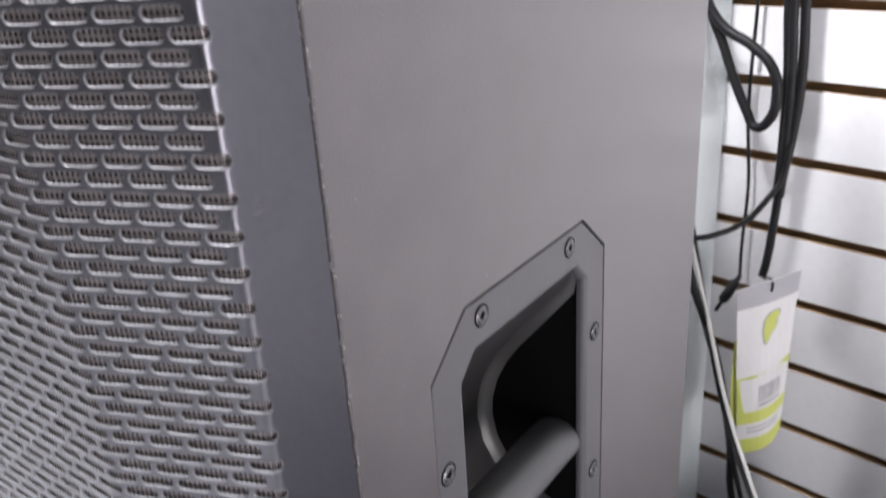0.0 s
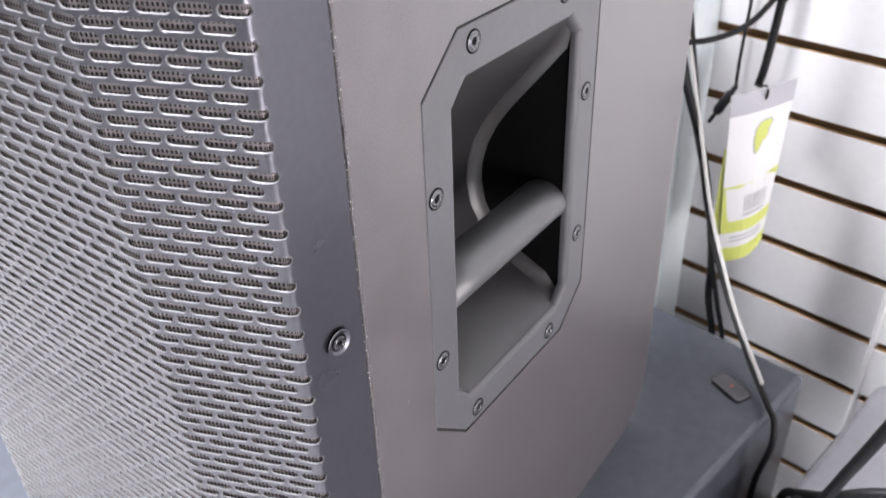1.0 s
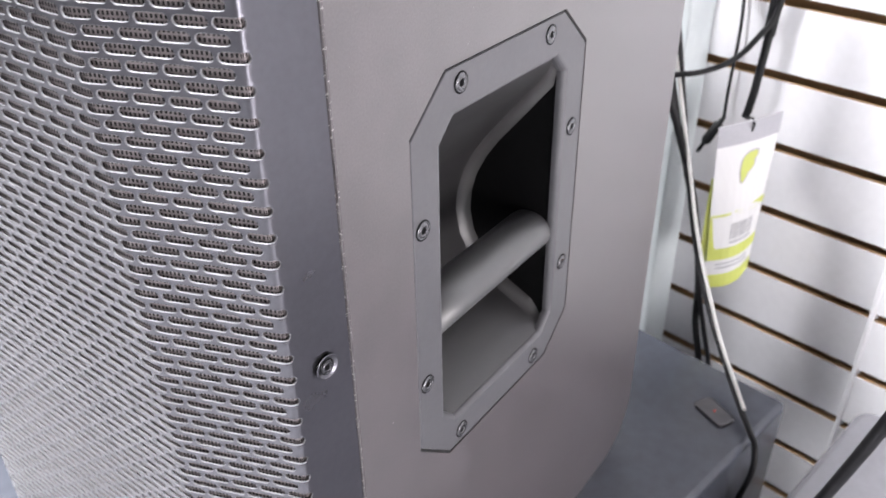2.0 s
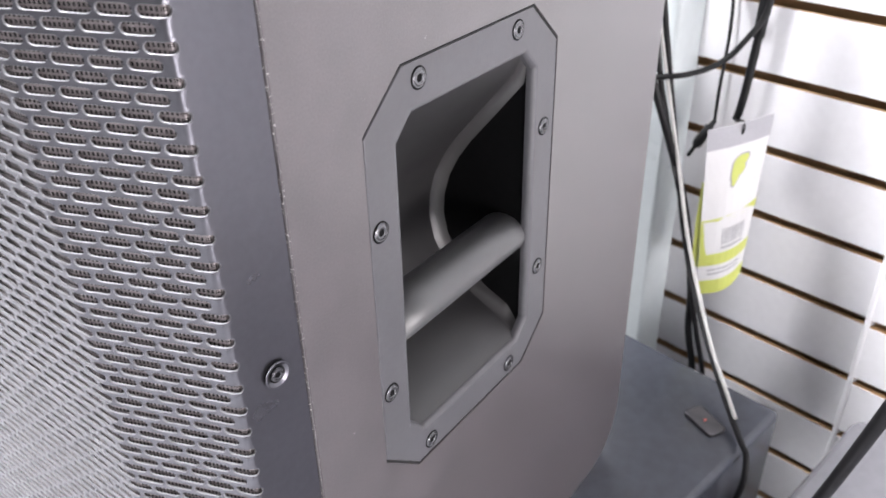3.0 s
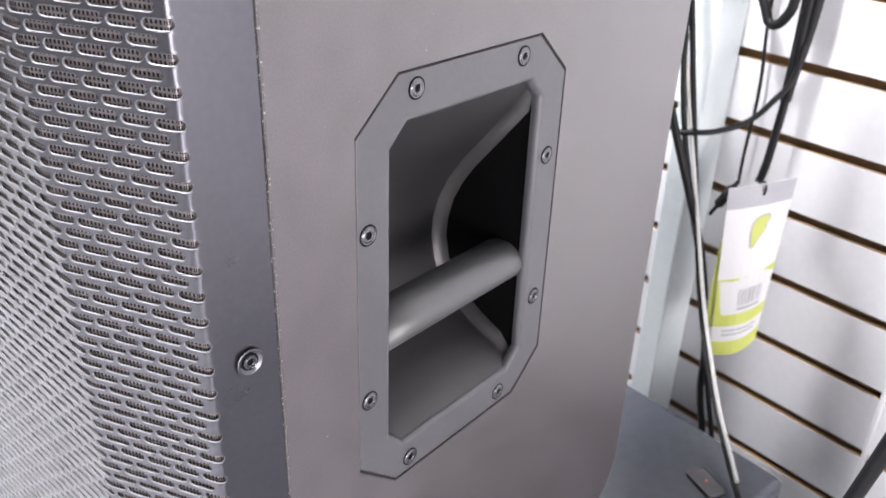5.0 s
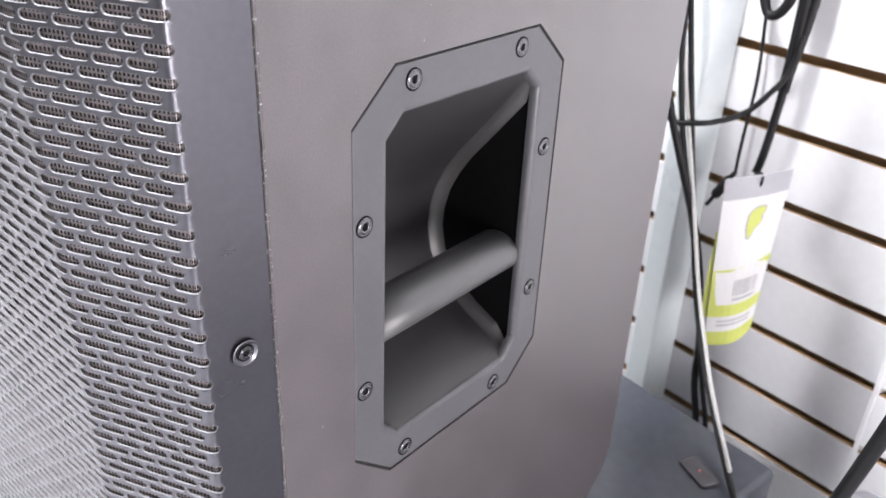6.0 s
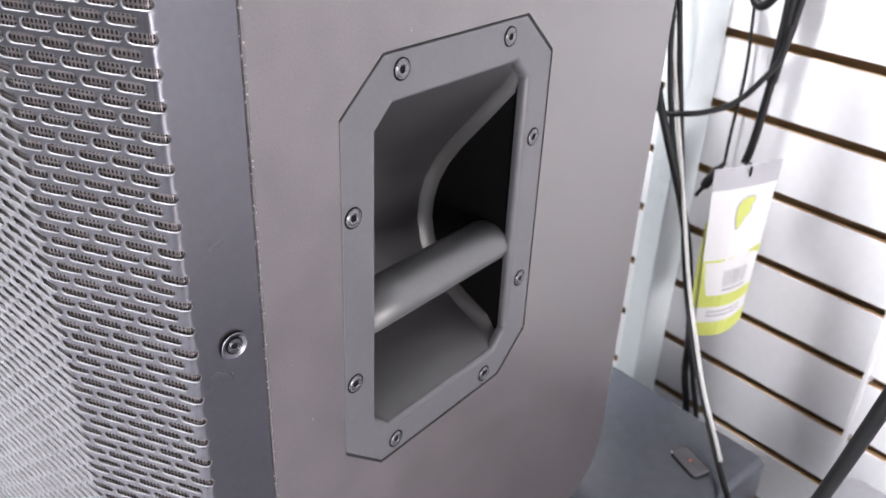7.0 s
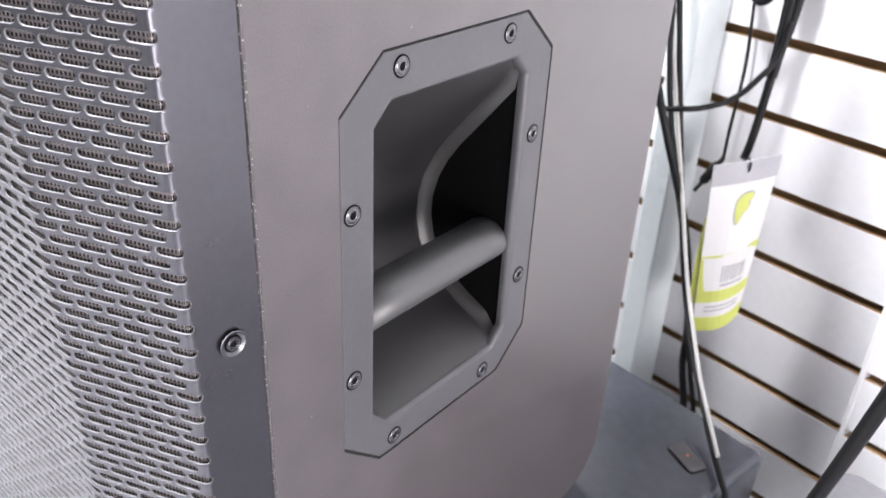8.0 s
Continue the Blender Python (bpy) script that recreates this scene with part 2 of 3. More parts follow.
for pn, pu, hn, hu, watts in PANELS:
    lampy = thing("ceiling_light", "flat white ceiling light panel", "ceiling light", ROOM @ pose(pn, pu, 2.8), group="ceiling lights")
    part("diffuser", box_bm(-hn, hn, -hu, hu, -0.035, -0.03), GLOW, lampy)
    fb = box_bm(-hn - 0.02, -hn, -hu - 0.02, hu + 0.02, -0.045, 0)
    for b in ((hn, hn + 0.02, -hu - 0.02, hu + 0.02, -0.045, 0), (-hn, hn, -hu - 0.02, -hu, -0.045, 0), (-hn, hn, hu, hu + 0.02, -0.045, 0)):
        box_bm(*b, bm=fb)
    part("frame", fb, TRIM, lampy)

# slatwall: white boards with brown grooves between them, 76 mm apart
PITCH, GROOVE, FIRST = 0.0762, 0.0098, 0.7607


def slat_board(u0, u1, height):
    """One white board of the wall; its long edges are eased, the lips of the groove are undercut."""
    bm = bmesh.new()
    h, r = height / 2, 0.0003
    prof = [(0.006, -h), (r, -h), (0, -h + r), (0, h - r), (r, h), (0.006, h), (0.006, h - 0.004), (0.016, h - 0.004), (0.016, -h + 0.004), (0.006, -h + 0.004)]
    a = [bm.verts.new((x, u0, z)) for x, z in prof]
    b = [bm.verts.new((x, u1, z)) for x, z in prof]
    for i in range(len(prof)):
        j = (i + 1) % len(prof)
        f = bm.faces.new((a[i], a[j], b[j], b[i]))
        f.material_index = 0 if i in (1, 2, 3) else 1
    bm.faces.new(a)
    bm.faces.new(b)
    return bm


def slatwall(nm, face, u0, u1, shift, label):
    wall = tagged(part(nm, box_bm(face + 0.016, face + 0.095, u0, u1, 0, 2.8), MDF), label, "slatwall", kind="structure")
    wall.matrix_world = ROOM
    me = None
    for k in range(-27, 10):
        z = FIRST + shift - (k + 0.5) * PITCH
        if z < 0.04 or z > 2.77:
            continue
        if me is None:
            ob = part("slat_board", slat_board(u0, u1, PITCH - GROOVE), [SLAT, MDF], wall)
            me = ob.data
        else:
            ob = new("slat_board", me)
            ob.parent = wall
        ob.location = (face, 0, z)
    return wall


slatwall("wall_back", WALL, -0.0365, 3.0, 0.0, "white slatwall with brown fibreboard grooves")
slatwall("wall_back_side", WALL - 0.006, -3.0, -0.0420, 0.003, "white slatwall panel set slightly proud with brown grooves")
joint = tagged(part("trim_joint", box_bm(WALL - 0.0075, WALL + 0.05, -0.0420, -0.0365, 0, 2.8, 0.0012, 1), SLAT), "white edge strip between two slatwall panels", "trim", kind="structure")
joint.matrix_world = ROOM

# white boxed upright on the wall
post = tagged(part("trim_upright", box_bm(0.604, WALL - 0.0004, 0.1985, 0.2295, 0.0, 2.796, 0.003, 3), TRIM), "white boxed upright against the slatwall", "trim", kind="structure")
post.matrix_world = ROOM

# ---- subwoofer under the speaker ----
SUB_TOP, SUB_BACK, SUB_SIDE = 0.43, 0.4955, -0.028
sub = thing("subwoofer", "dark slate painted subwoofer cabinet standing on the floor", "subwoofer", ROOM)
part("cabinet", box_bm(-0.16, SUB_BACK, SUB_SIDE, 0.60, 0.012, SUB_TOP, 0.006, 3), SUB, sub)
for fx, fy in ((-0.1, 0.03), (0.43, 0.03), (-0.1, 0.54), (0.43, 0.54)):
    part("foot", lathe_bm([(0, 0), (0.018, 0), (0.02, 0.012), (0, 0.012)], 16, m=Matrix.Translation((fx, fy, 0))), RUBBER, sub)
sock = thing("socket_plate", "scuffed metal cover plate with a red light, on the subwoofer", "cover plate", pose(*room(0.4310, 0.0150, SUB_TOP), 0, 0, 62) @ Matrix.Diagonal((0.86, 0.86, 1, 1)))
outline = []
for cx, cy, a0 in ((0.0165, 0.0065, 0), (-0.0165, 0.0065, 90), (-0.0165, -0.0065, 180), (0.0165, -0.0065, 270)):
    outline += [(cx + 0.006 * math.cos(radians(a0 + k * 22.5)), cy + 0.006 * math.sin(radians(a0 + k * 22.5))) for k in range(5)]
bm = bmesh.new()
levels = [(1.0, 0.0), (1.0, 0.0022), (0.965, 0.0030), (0.90, 0.0033), (0.86, 0.0026)]
rings = [[bm.verts.new((x * s, y * s, z)) for x, y in outline] for s, z in levels]
for a, b in zip(rings, rings[1:]):
    for i in range(len(a)):
        j = (i + 1) % len(a)
        bm.faces.new((a[i], a[j], b[j], b[i]))
bm.faces.new(rings[-1])
part("rim", bm, material("scuffed_metal", (0.085, 0.083, 0.09), 0.16, 0.5, 40, 0.25, 120), sock)
LED = bpy.data.materials.new("red_light")
LED.use_nodes = True
LED.node_tree.nodes["Principled BSDF"].inputs["Base Color"].default_value = (0.5, 0.06, 0.05, 1)
LED.node_tree.nodes["Principled BSDF"].inputs["Emission Color"].default_value = (1, 0.25, 0.2, 1)
LED.node_tree.nodes["Principled BSDF"].inputs["Emission Strength"].default_value = 0.25
part("light", lathe_bm([(0, 0.0040), (0.0008, 0.0038), (0.0012, 0.0030), (0.0012, 0.002)], 12), LED, sock, "small red light")

# grey case beside it
case = thing("equipment_case", "grey laminate equipment case with rounded corners", "case", ROOM)
bm = bmesh.new()
corner = []
for cx, cy, a0 in ((0.565, -0.091, 0), (0.10, -0.091, 90), (0.10, -0.55, 180), (0.565, -0.55, 270)):
    corner += [(cx + 0.018 * math.cos(radians(a0 + k * 15)), cy + 0.018 * math.sin(radians(a0 + k * 15))) for k in range(7)]
lv = [(0.0, 0.0), (0.0, 0.392), (0.002, 0.3965), (0.006, 0.398)]
rings = [[bm.verts.new((0.333 + (x - 0.333) * (1 - s / 0.25), -0.32 + (y + 0.32) * (1 - s / 0.23), z)) for x, y in corner] for s, z in lv]
for a, b in zip(rings, rings[1:]):
    for i in range(len(a)):
        j = (i + 1) % len(a)
        bm.faces.new((a[i], a[j], b[j], b[i]))
bm.faces.new(rings[-1])
bm.faces.new(rings[0])
part("body", bm, BOX, case)

# ---- the loudspeaker ----
DEPTH, WIDTH, BASE, TOP = 0.3555, 0.352, 0.43, 1.13
speaker = thing("pa_loudspeaker", "grey painted loudspeaker cabinet with worn edges on a subwoofer", "loudspeaker")


def side_outline(inset=0.0):
    """Outline of the side panel: square in front, rounded at the back's foot."""
    r = 0.048
    pts = [(inset, BASE + inset), (DEPTH - r, BASE + inset)]
    for k in range(1, 12):
        a = radians(-90 + 90 * k / 12)
        pts.append((DEPTH - r + (r - inset) * math.cos(a), BASE + r + (r - inset) * math.sin(a)))
    pts += [(DEPTH - inset, BASE + r), (DEPTH - inset, TOP - inset), (inset, TOP - inset)]
    return pts


HX, HZ = 0.1262, 0.7562
PL = (HX - 0.0800, HX + 0.0800, HZ - 0.1140, HZ + 0.1140)
HOLE = (HX - 0.0575, HX + 0.0575, HZ - 0.0920, HZ + 0.0905)
part("side_panel", plate_bm(side_outline(0.0), octagon(PL[0] - 0.00012, PL[1] + 0.0019, PL[2] - 0.0023, PL[3] + 0.0011, 0.0265, 0.0235), 0.0, 0.016), SIDE, speaker)
part("side_panel", plate_bm(side_outline(0.0), None, WIDTH - 0.016, WIDTH), SIDE, speaker)
# shell between the two sides
bm = bmesh.new()
ol = side_outline(0.002)
ra = [bm.verts.new((x, 0.0158, z)) for x, z in ol]
rb = [bm.verts.new((x, WIDTH - 0.0158, z)) for x, z in ol]
for i in range(len(ol)):
    j = (i + 1) % len(ol)
    bm.faces.new((ra[i], ra[j], rb[j], rb[i]))
part("shell", bm, SIDE, speaker)
# worn front edge of the side panel: a narrow rounded lip with nicks
bm = bmesh.new()
rows = []
N = 420
for k in range(N + 1):
    z = BASE + 0.002 + (TOP - BASE - 0.004) * k / N
    bite = max(0.0, noise.noise((0.3, 7.1, z * 160)) - 0.12) * 0.0009 + 0.00012 * noise.noise((4.2, 1.1, z * 900))
    prof = [(0.0011, 0.0), (0.0006, -0.0002), (0.0001 + bite, -0.0001), (-0.0003 + bite, 0.0004 + bite), (-0.0003 + bite * 0.5, 0.0014)]
    rows.append([bm.verts.new((x, y, z)) for x, y in prof])
for a, b in zip(rows, rows[1:]):
    for i in range(4):
        bm.faces.new((a[i], a[i + 1], b[i + 1], b[i]))
part("edge_lip", bm, EDGE, speaker, "chipped paint along the front edge", smooth=True)

# black strip added to paint the shade of the gap beside the grille
part("edge_gap_strip", box_bm(-0.0026, 0.0015, 0.0016, 0.012, BASE + 0.004, TOP - 0.004), GAPSHADE, speaker, "black strip standing in for the shaded gap at the grille edge")
# grille sheet, bent in four places, from its unrolled width
FLANGE, F1, F2 = 0.0329, 0.064, 0.224
HEAD = [175.0, 110.8, 90.0, 69.2, 5.0]
LENS_ = [FLANGE, F1, F2, F1, FLANGE]
RAD = [0.0034, 0.006, 0.006, 0.0022]
CORNERS = [Vector((-0.0008, 0.0006))]
for hh, ll in zip(HEAD, LENS_):
    CORNERS.append(CORNERS[-1] + ll * Vector((math.cos(radians(hh)), math.sin(radians(hh)))))


def make_bend():
    """Samples of the bent sheet: unrolled length, place, outward normal."""
    rows_ = [(0.0, CORNERS[0], HEAD[0])]
    s = 0.0
    for k in range(4):
        turn = radians(HEAD[k] - HEAD[k + 1])
        tl = RAD[k] * math.tan(turn / 2)
        start = CORNERS[k + 1] - tl * Vector((math.cos(radians(HEAD[k])), math.sin(radians(HEAD[k]))))
        s_start = sum(LENS_[: k + 1]) - tl
        for q in range(9):
            a = turn * q / 8
            hd = radians(HEAD[k]) - a / 2
            chord = 2 * RAD[k] * math.sin(a / 2)
            p = start + chord * Vector((math.cos(hd), math.sin(hd)))
            rows_.append((s_start + 2 * tl * q / 8, p, HEAD[k] - math.degrees(a)))
    rows_.append((sum(LENS_), CORNERS[5], HEAD[4]))
    return rows_


BEND = make_bend()
BS = np.array([r[0] for r in BEND]) - FLANGE
BX, BY, BH = (np.array([r[1][0] for r in BEND]), np.array([r[1][1] for r in BEND]), np.array([r[2] for r in BEND]))


def bent(s, z, inward=0.0):
    """Places on the grille at unrolled length s (0 at the first bend), pushed inward."""
    s, z = np.asarray(s, float), np.asarray(z, float)
    h = np.radians(np.interp(s, BS, BH))
    x, y = np.interp(s, BS, BX), np.interp(s, BS, BY)
    return np.stack([x + inward * np.sin(h), y - inward * np.cos(h), z], axis=-1)


def grille_mesh():
    row_h, pitch, half_len, half_h = 0.00575, 0.0143, 0.0066, 0.00215
    z0 = 0.7910 - 60 * row_h
    n_rows = 118
    arc = [0, 30, 60, 90]
    slot = []
    st = half_len - half_h
    for cxs, a0 in ((st, -90), (st, 0), (-st, 90), (-st, 180)):
        for a in arc[:-1]:
            slot.append((cxs + half_h * math.cos(radians(a0 + a)), half_h * math.sin(radians(a0 + a))))
        if a0 in (0, 180):
            e = (cxs, half_h if a0 == 0 else -half_h)
            slot.append(e)
            slot += [(e[0] * (1 - 2 * q / 3), e[1]) for q in (1, 2)]
    slot = np.array(slot)
    n = len(slot)
    outer = []
    for x, y in slot:
        if abs(x) > st + 1e-9 and abs(y) < half_h * 0.8:
            outer.append((math.copysign(pitch / 2, x), y / (half_h * 0.8) * row_h / 2))
        else:
            outer.append((x, math.copysign(row_h / 2, y)))
    # the four corners of the cell
    outer = np.array(outer)
    for sx in (1, -1):
        for sy in (1, -1):
            d = np.hypot(slot[:, 0] - sx * (st + half_h * 0.6), slot[:, 1] - sy * half_h * 0.8)
            outer[int(np.argmin(d))] = (sx * pitch / 2, sy * row_h / 2)
    inner = slot.copy()
    inner[:, 0] = slot[:, 0] * (1 - 0.00028 / half_len)
    inner[:, 1] = slot[:, 1] * (1 - 0.00028 / half_h)
    verts, faces, flat = [], [], []
    count = 0

    def ring(a, b, ia, ib, c, z, edge=0):
        nonlocal count
        verts.append(bent(a[:, 0] + c, a[:, 1] + z, ia))
        verts.append(bent(b[:, 0] + c, b[:, 1] + z, ib))
        for i in range(n):
            j = (i + 1) % n
            faces.append((count + i, count + j, count + n + j, count + n + i))
            if edge:
                flat.append(len(faces) - 1)
        count += 2 * n

    def strip(s0, s1, za, zb, steps):
        nonlocal count
        ss = np.linspace(s0, s1, steps + 1)
        verts.append(bent(ss, np.full(steps + 1, za)))
        verts.append(bent(ss, np.full(steps + 1, zb)))
        for i in range(steps):
            faces.append((count + i, count + i + 1, count + steps + 2 + i, count + steps + 1 + i))
        count += 2 * (steps + 1)

    far = 0.352
    for r in range(n_rows):
        z = z0 + r * row_h
        c = 0.0034 if r % 2 == 0 else 0.01055
        strip(-FLANGE, -0.00375, z - row_h / 2, z + row_h / 2, 4)
        if r % 2:
            strip(-0.00375, c - pitch / 2, z - row_h / 2, z + row_h / 2, 8)
        while c + pitch / 2 < far + 0.004:
            ring(outer, slot, 0, 0, c, z)
            ring(slot, inner, 0, 0.0003, c, z, 1)
            ring(inner, inner, 0.0003, 0.0008, c, z, 1)
            c += pitch
        strip(c - pitch / 2, far + FLANGE, z - row_h / 2, z + row_h / 2, 8)
    lo, hi = z0 - row_h / 2, z0 + (n_rows - 0.5) * row_h
    strip(-FLANGE, far + FLANGE, BASE + 0.006, lo, 60)
    strip(-FLANGE, far + FLANGE, hi, TOP - 0.006, 60)
    me_ = bpy.data.meshes.new("grille")
    me_.from_pydata(np.concatenate(verts).tolist(), [], faces)
    which = np.zeros(len(faces), dtype=np.int32)
    which[flat] = 1
    me_.polygons.foreach_set("material_index", which)
    bm_ = bmesh.new()
    bm_.from_mesh(me_)
    bm_.normal_update()
    bm_.to_mesh(me_)
    bm_.free()
    return me_


grille = link("grille", grille_mesh(), [GRILLE, LIP], speaker, "slotted coated steel grille, bent forward in facets", smooth=True)

# fine steel mesh behind the slots, and black foam behind that
vv, ff = [], []


def flat_bar(p):
    k = len(vv)
    vv.extend(map(tuple, p))
    m2 = len(p) // 2
    for i in range(m2 - 1):
        ff.append((k + i, k + i + 1, k + m2 + i + 1, k + m2 + i))


MESH_IN, BAR = 0.0017, 0.00042
s = -0.0065
while s < 0.356:
    zz = np.array([BASE + 0.01, TOP - 0.01])
    flat_bar(np.concatenate([bent(np.full(2, s - BAR), zz, MESH_IN), bent(np.full(2, s + BAR), zz, MESH_IN)]))
    s += 0.00182
z = BASE + 0.012
sv = np.linspace(-0.0065, 0.356, 121)
while z < TOP - 0.012:
    flat_bar(np.concatenate([bent(sv, np.full(121, z - BAR), MESH_IN + 0.0002), bent(sv, np.full(121, z + BAR), MESH_IN + 0.0001)]))
    z += 0.00226
me = bpy.data.meshes.new("inner_mesh")
me.from_pydata(vv, [], ff)
tagged(link("inner_mesh", me, MESH, grille, "fine steel mesh behind the slots"), kind="stuff")
vv, ff = [], []
sv = np.linspace(-0.004, 0.356, 121)
flat_bar(np.concatenate([bent(sv, np.full(121, BASE + 0.008), 0.009), bent(sv, np.full(121, TOP - 0.008), 0.009)]))
me = bpy.data.meshes.new("foam")
me.from_pydata(vv, [], ff)
link("foam", me, FOAM, grille, "black foam lining")


def screw(parent, m, size=0.0047, ring=0.0, mat=None, label="steel countersunk screw with painted shade in socket and rim gap"):
    """A countersunk screw with a six-sided socket; its head faces local z."""
    head = part("screw", lathe_bm([(size, -0.001), (size, 0.0002), (size * 0.95, 0.0006), (size * 0.86, 0.0006), (size * 0.82, 0.0003), (size * 0.78, 0.0006), (size * 0.44, 0.0008), (size * 0.38, 0.0004), (size * 0.34, -0.0016), (0, -0.0018)], 28), mat or STEEL, parent, label, True)
    head.matrix_world = m
    # black hexagon over the recess paints the socket's shade
    hexa = part("socket", lathe_bm([(0, 0.00035), (size * 0.20, 0.00035), (size * 0.36, 0.0005), (size * 0.38, -0.001)], 6), SCREWSHADE, head)
    # dark ring paints the shaded gap round the head
    part("rim_gap_shade", lathe_bm([(size * 0.98, -0.0004), (size * 1.0, 0.00035), (size * 1.13, 0.0003), (size * 1.15, -0.0004)], 28), SCREWSHADE, head, smooth=True)
    if ring:
        dish = part("dimple", lathe_bm([(ring, 0.0007), (ring * 0.93, 0.0009), (ring * 0.84, 0.0008), (ring * 0.7, 0.0002), (size * 0.98, -0.0003)], 28), GRILLE, head, smooth=True)
    return head


FACE = pose(0, 0, 0, 90, 0, 0)  # local z towards the aisle
fdir = Vector((math.cos(radians(175)), math.sin(radians(175)), 0))
for fz in (0.765, 0.50, 1.04):
    p = Vector((CORNERS[0].x, CORNERS[0].y, fz)) + fdir * 0.0142
    screw(grille, Matrix.Translation(p + Vector((0, -0.0008, 0))) @ pose(0, 0, 0, 0, 0, -5) @ FACE @ pose(0, 0, 0, 0, 0, 20), 0.0034, 0.0064, BLACKSTEEL, "black oxide screw in a dimple")

# recessed bar handle in the side panel
handle = part("handle_plate", plate_bm(octagon(*PL, 0.0265, 0.0235), octagon(*HOLE, 0.0105, 0.0105), -0.0005, 0.0046, 0.0006, 0.0034), PLATE, speaker, "grey coated handle plate with cut corners")
# black ring just below the surface paints the shadow gap round the plate
part("gap_ring", plate_bm(octagon(PL[0] - 0.0020, PL[1] + 0.0035, PL[2] - 0.0038, PL[3] + 0.0030, 0.0265, 0.0235), octagon(PL[0] + 0.003, PL[1] - 0.003, PL[2] + 0.003, PL[3] - 0.003, 0.0255, 0.0225), 0.0007, 0.0014), GAPSHADE, handle)
# trough of the cup: a bent sheet along x, with rounded joints to its flat ends
TROUGH = [(0.0, 0.0905), (0.012, 0.077), (0.030, 0.0555), (0.048, 0.0345), (0.058, 0.0205), (0.066, 0.005), (0.0705, -0.011), (0.0715, -0.026), (0.068, -0.043), (0.060, -0.057), (0.049, -0.0685), (0.034, -0.078), (0.016, -0.0865), (0.0, -0.092)]
bm = bmesh.new()
NF = 6
RF = 0.0118
FLARE = 0.0068                         # width of the angled strip at the far end


def inset_profile(d):
    """The trough's profile drawn in by d."""
    out = []
    for i, (y, z) in enumerate(TROUGH):
        a = Vector(TROUGH[max(0, i - 1)])
        b = Vector(TROUGH[min(len(TROUGH) - 1, i + 1)])
        t = (b - a).normalized()
        nrm = Vector((t.y, -t.x))  # towards the inside
        if nrm.dot(Vector((0.02, 0.0)) - Vector((y, z))) < 0:
            nrm = -nrm
        q = Vector((y, z)) + nrm * d
        out.append((max(-0.0005, q.x), q.y) if i not in (0, len(TROUGH) - 1) else (0.0, z))
    return out


x0, x1 = HOLE[0] + 0.0005, HOLE[1] + 0.001
stations = []
for k in range(NF + 1):
    a = radians(90 * k / NF)
    stations.append((x0 + RF * (1 - math.cos(a)), inset_profile(RF * (1 - math.sin(a)))))
for k in range(4):
    q = k / 3
    bow = 0.0008 * math.sin(math.pi * q)
    stations.append((x1 - FLARE * (1 - q) + bow, inset_profile(0.0100 - FLARE * (1 - q) - bow)))
rows = [[bm.verts.new((x, 0.0023 + 0.97 * y, HZ + z)) for y, z in prof] for x, prof in stations]
for a, b in zip(rows, rows[1:]):
    for i in range(len(a) - 1):
        bm.faces.new((a[i], a[i + 1], b[i + 1], b[i]))
# the angled strip takes the lightened copy of the cup coat
for f in bm.faces:
    if f.calc_center_median().x > x1 - FLARE:
        f.material_index = 2
# both end walls get the black shade tone
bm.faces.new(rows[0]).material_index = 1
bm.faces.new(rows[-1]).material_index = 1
cup = part("cup", bm, [CUP, ENDSHADE, CUPLIT], handle, "dark recessed cup with shade-black ends and a lightened strip", smooth=True)
cup.data.set_sharp_from_angle(angle=radians(24))
# grip bar
grip_m = Matrix.Translation((x0 - 0.004, 0.0163, 0.7325)) @ Matrix.Diagonal((1, 1.22, 1, 1)) @ pose(0, 0, 0, 0, 90, 0)
L = x1 - x0 + 0.006
part("grip", lathe_bm([(0, 0), (0.0122, 0.0), (0.0122, 0.03), (0.0122, L - 0.03), (0.0122, L - 0.005), (0.0119, L - 0.0035), (0.0110, L - 0.0022), (0.0090, L - 0.0015), (0, L - 0.0015)], 40, m=grip_m), GRIP, handle, "straight rounded grey grip bar", True)
ang = [12, 55, 80, 35, 120, 20, 66, 95]
for (sx, sz), a in zip(((0.084, 0.862), (0.1655, 0.862), (0.1955, 0.80), (0.1955, 0.707), (0.165, 0.6505), (0.084, 0.6505), (0.053, 0.707), (0.053, 0.80)), ang):
    screw(handle, Matrix.Translation((sx, -0.0006, sz)) @ FACE @ pose(0, 0, 0, 0, 0, a))

# ---- cables, plug and tag on the slatwall ----
def R(rows_):
    return [room(*p) for p in rows_]


CABLES = "cables hanging on the slatwall"
tube("cable", R([(0.56, 0.262, 1.05), (0.553, 0.2042, 0.8143), (0.553, 0.1878, 0.7483), (0.553, 0.1741, 0.7009), (0.553, 0.1478, 0.6127), (0.545, 0.1173, 0.5298), (0.518, 0.0812, 0.4907), (0.488, 0.0449, 0.4637), (0.465, 0.0176, 0.4519), (0.44, -0.0088, 0.4447)]), 0.0020, WHITECABLE, None, "grey-white cable draped over the subwoofer top", "cable", CABLES)
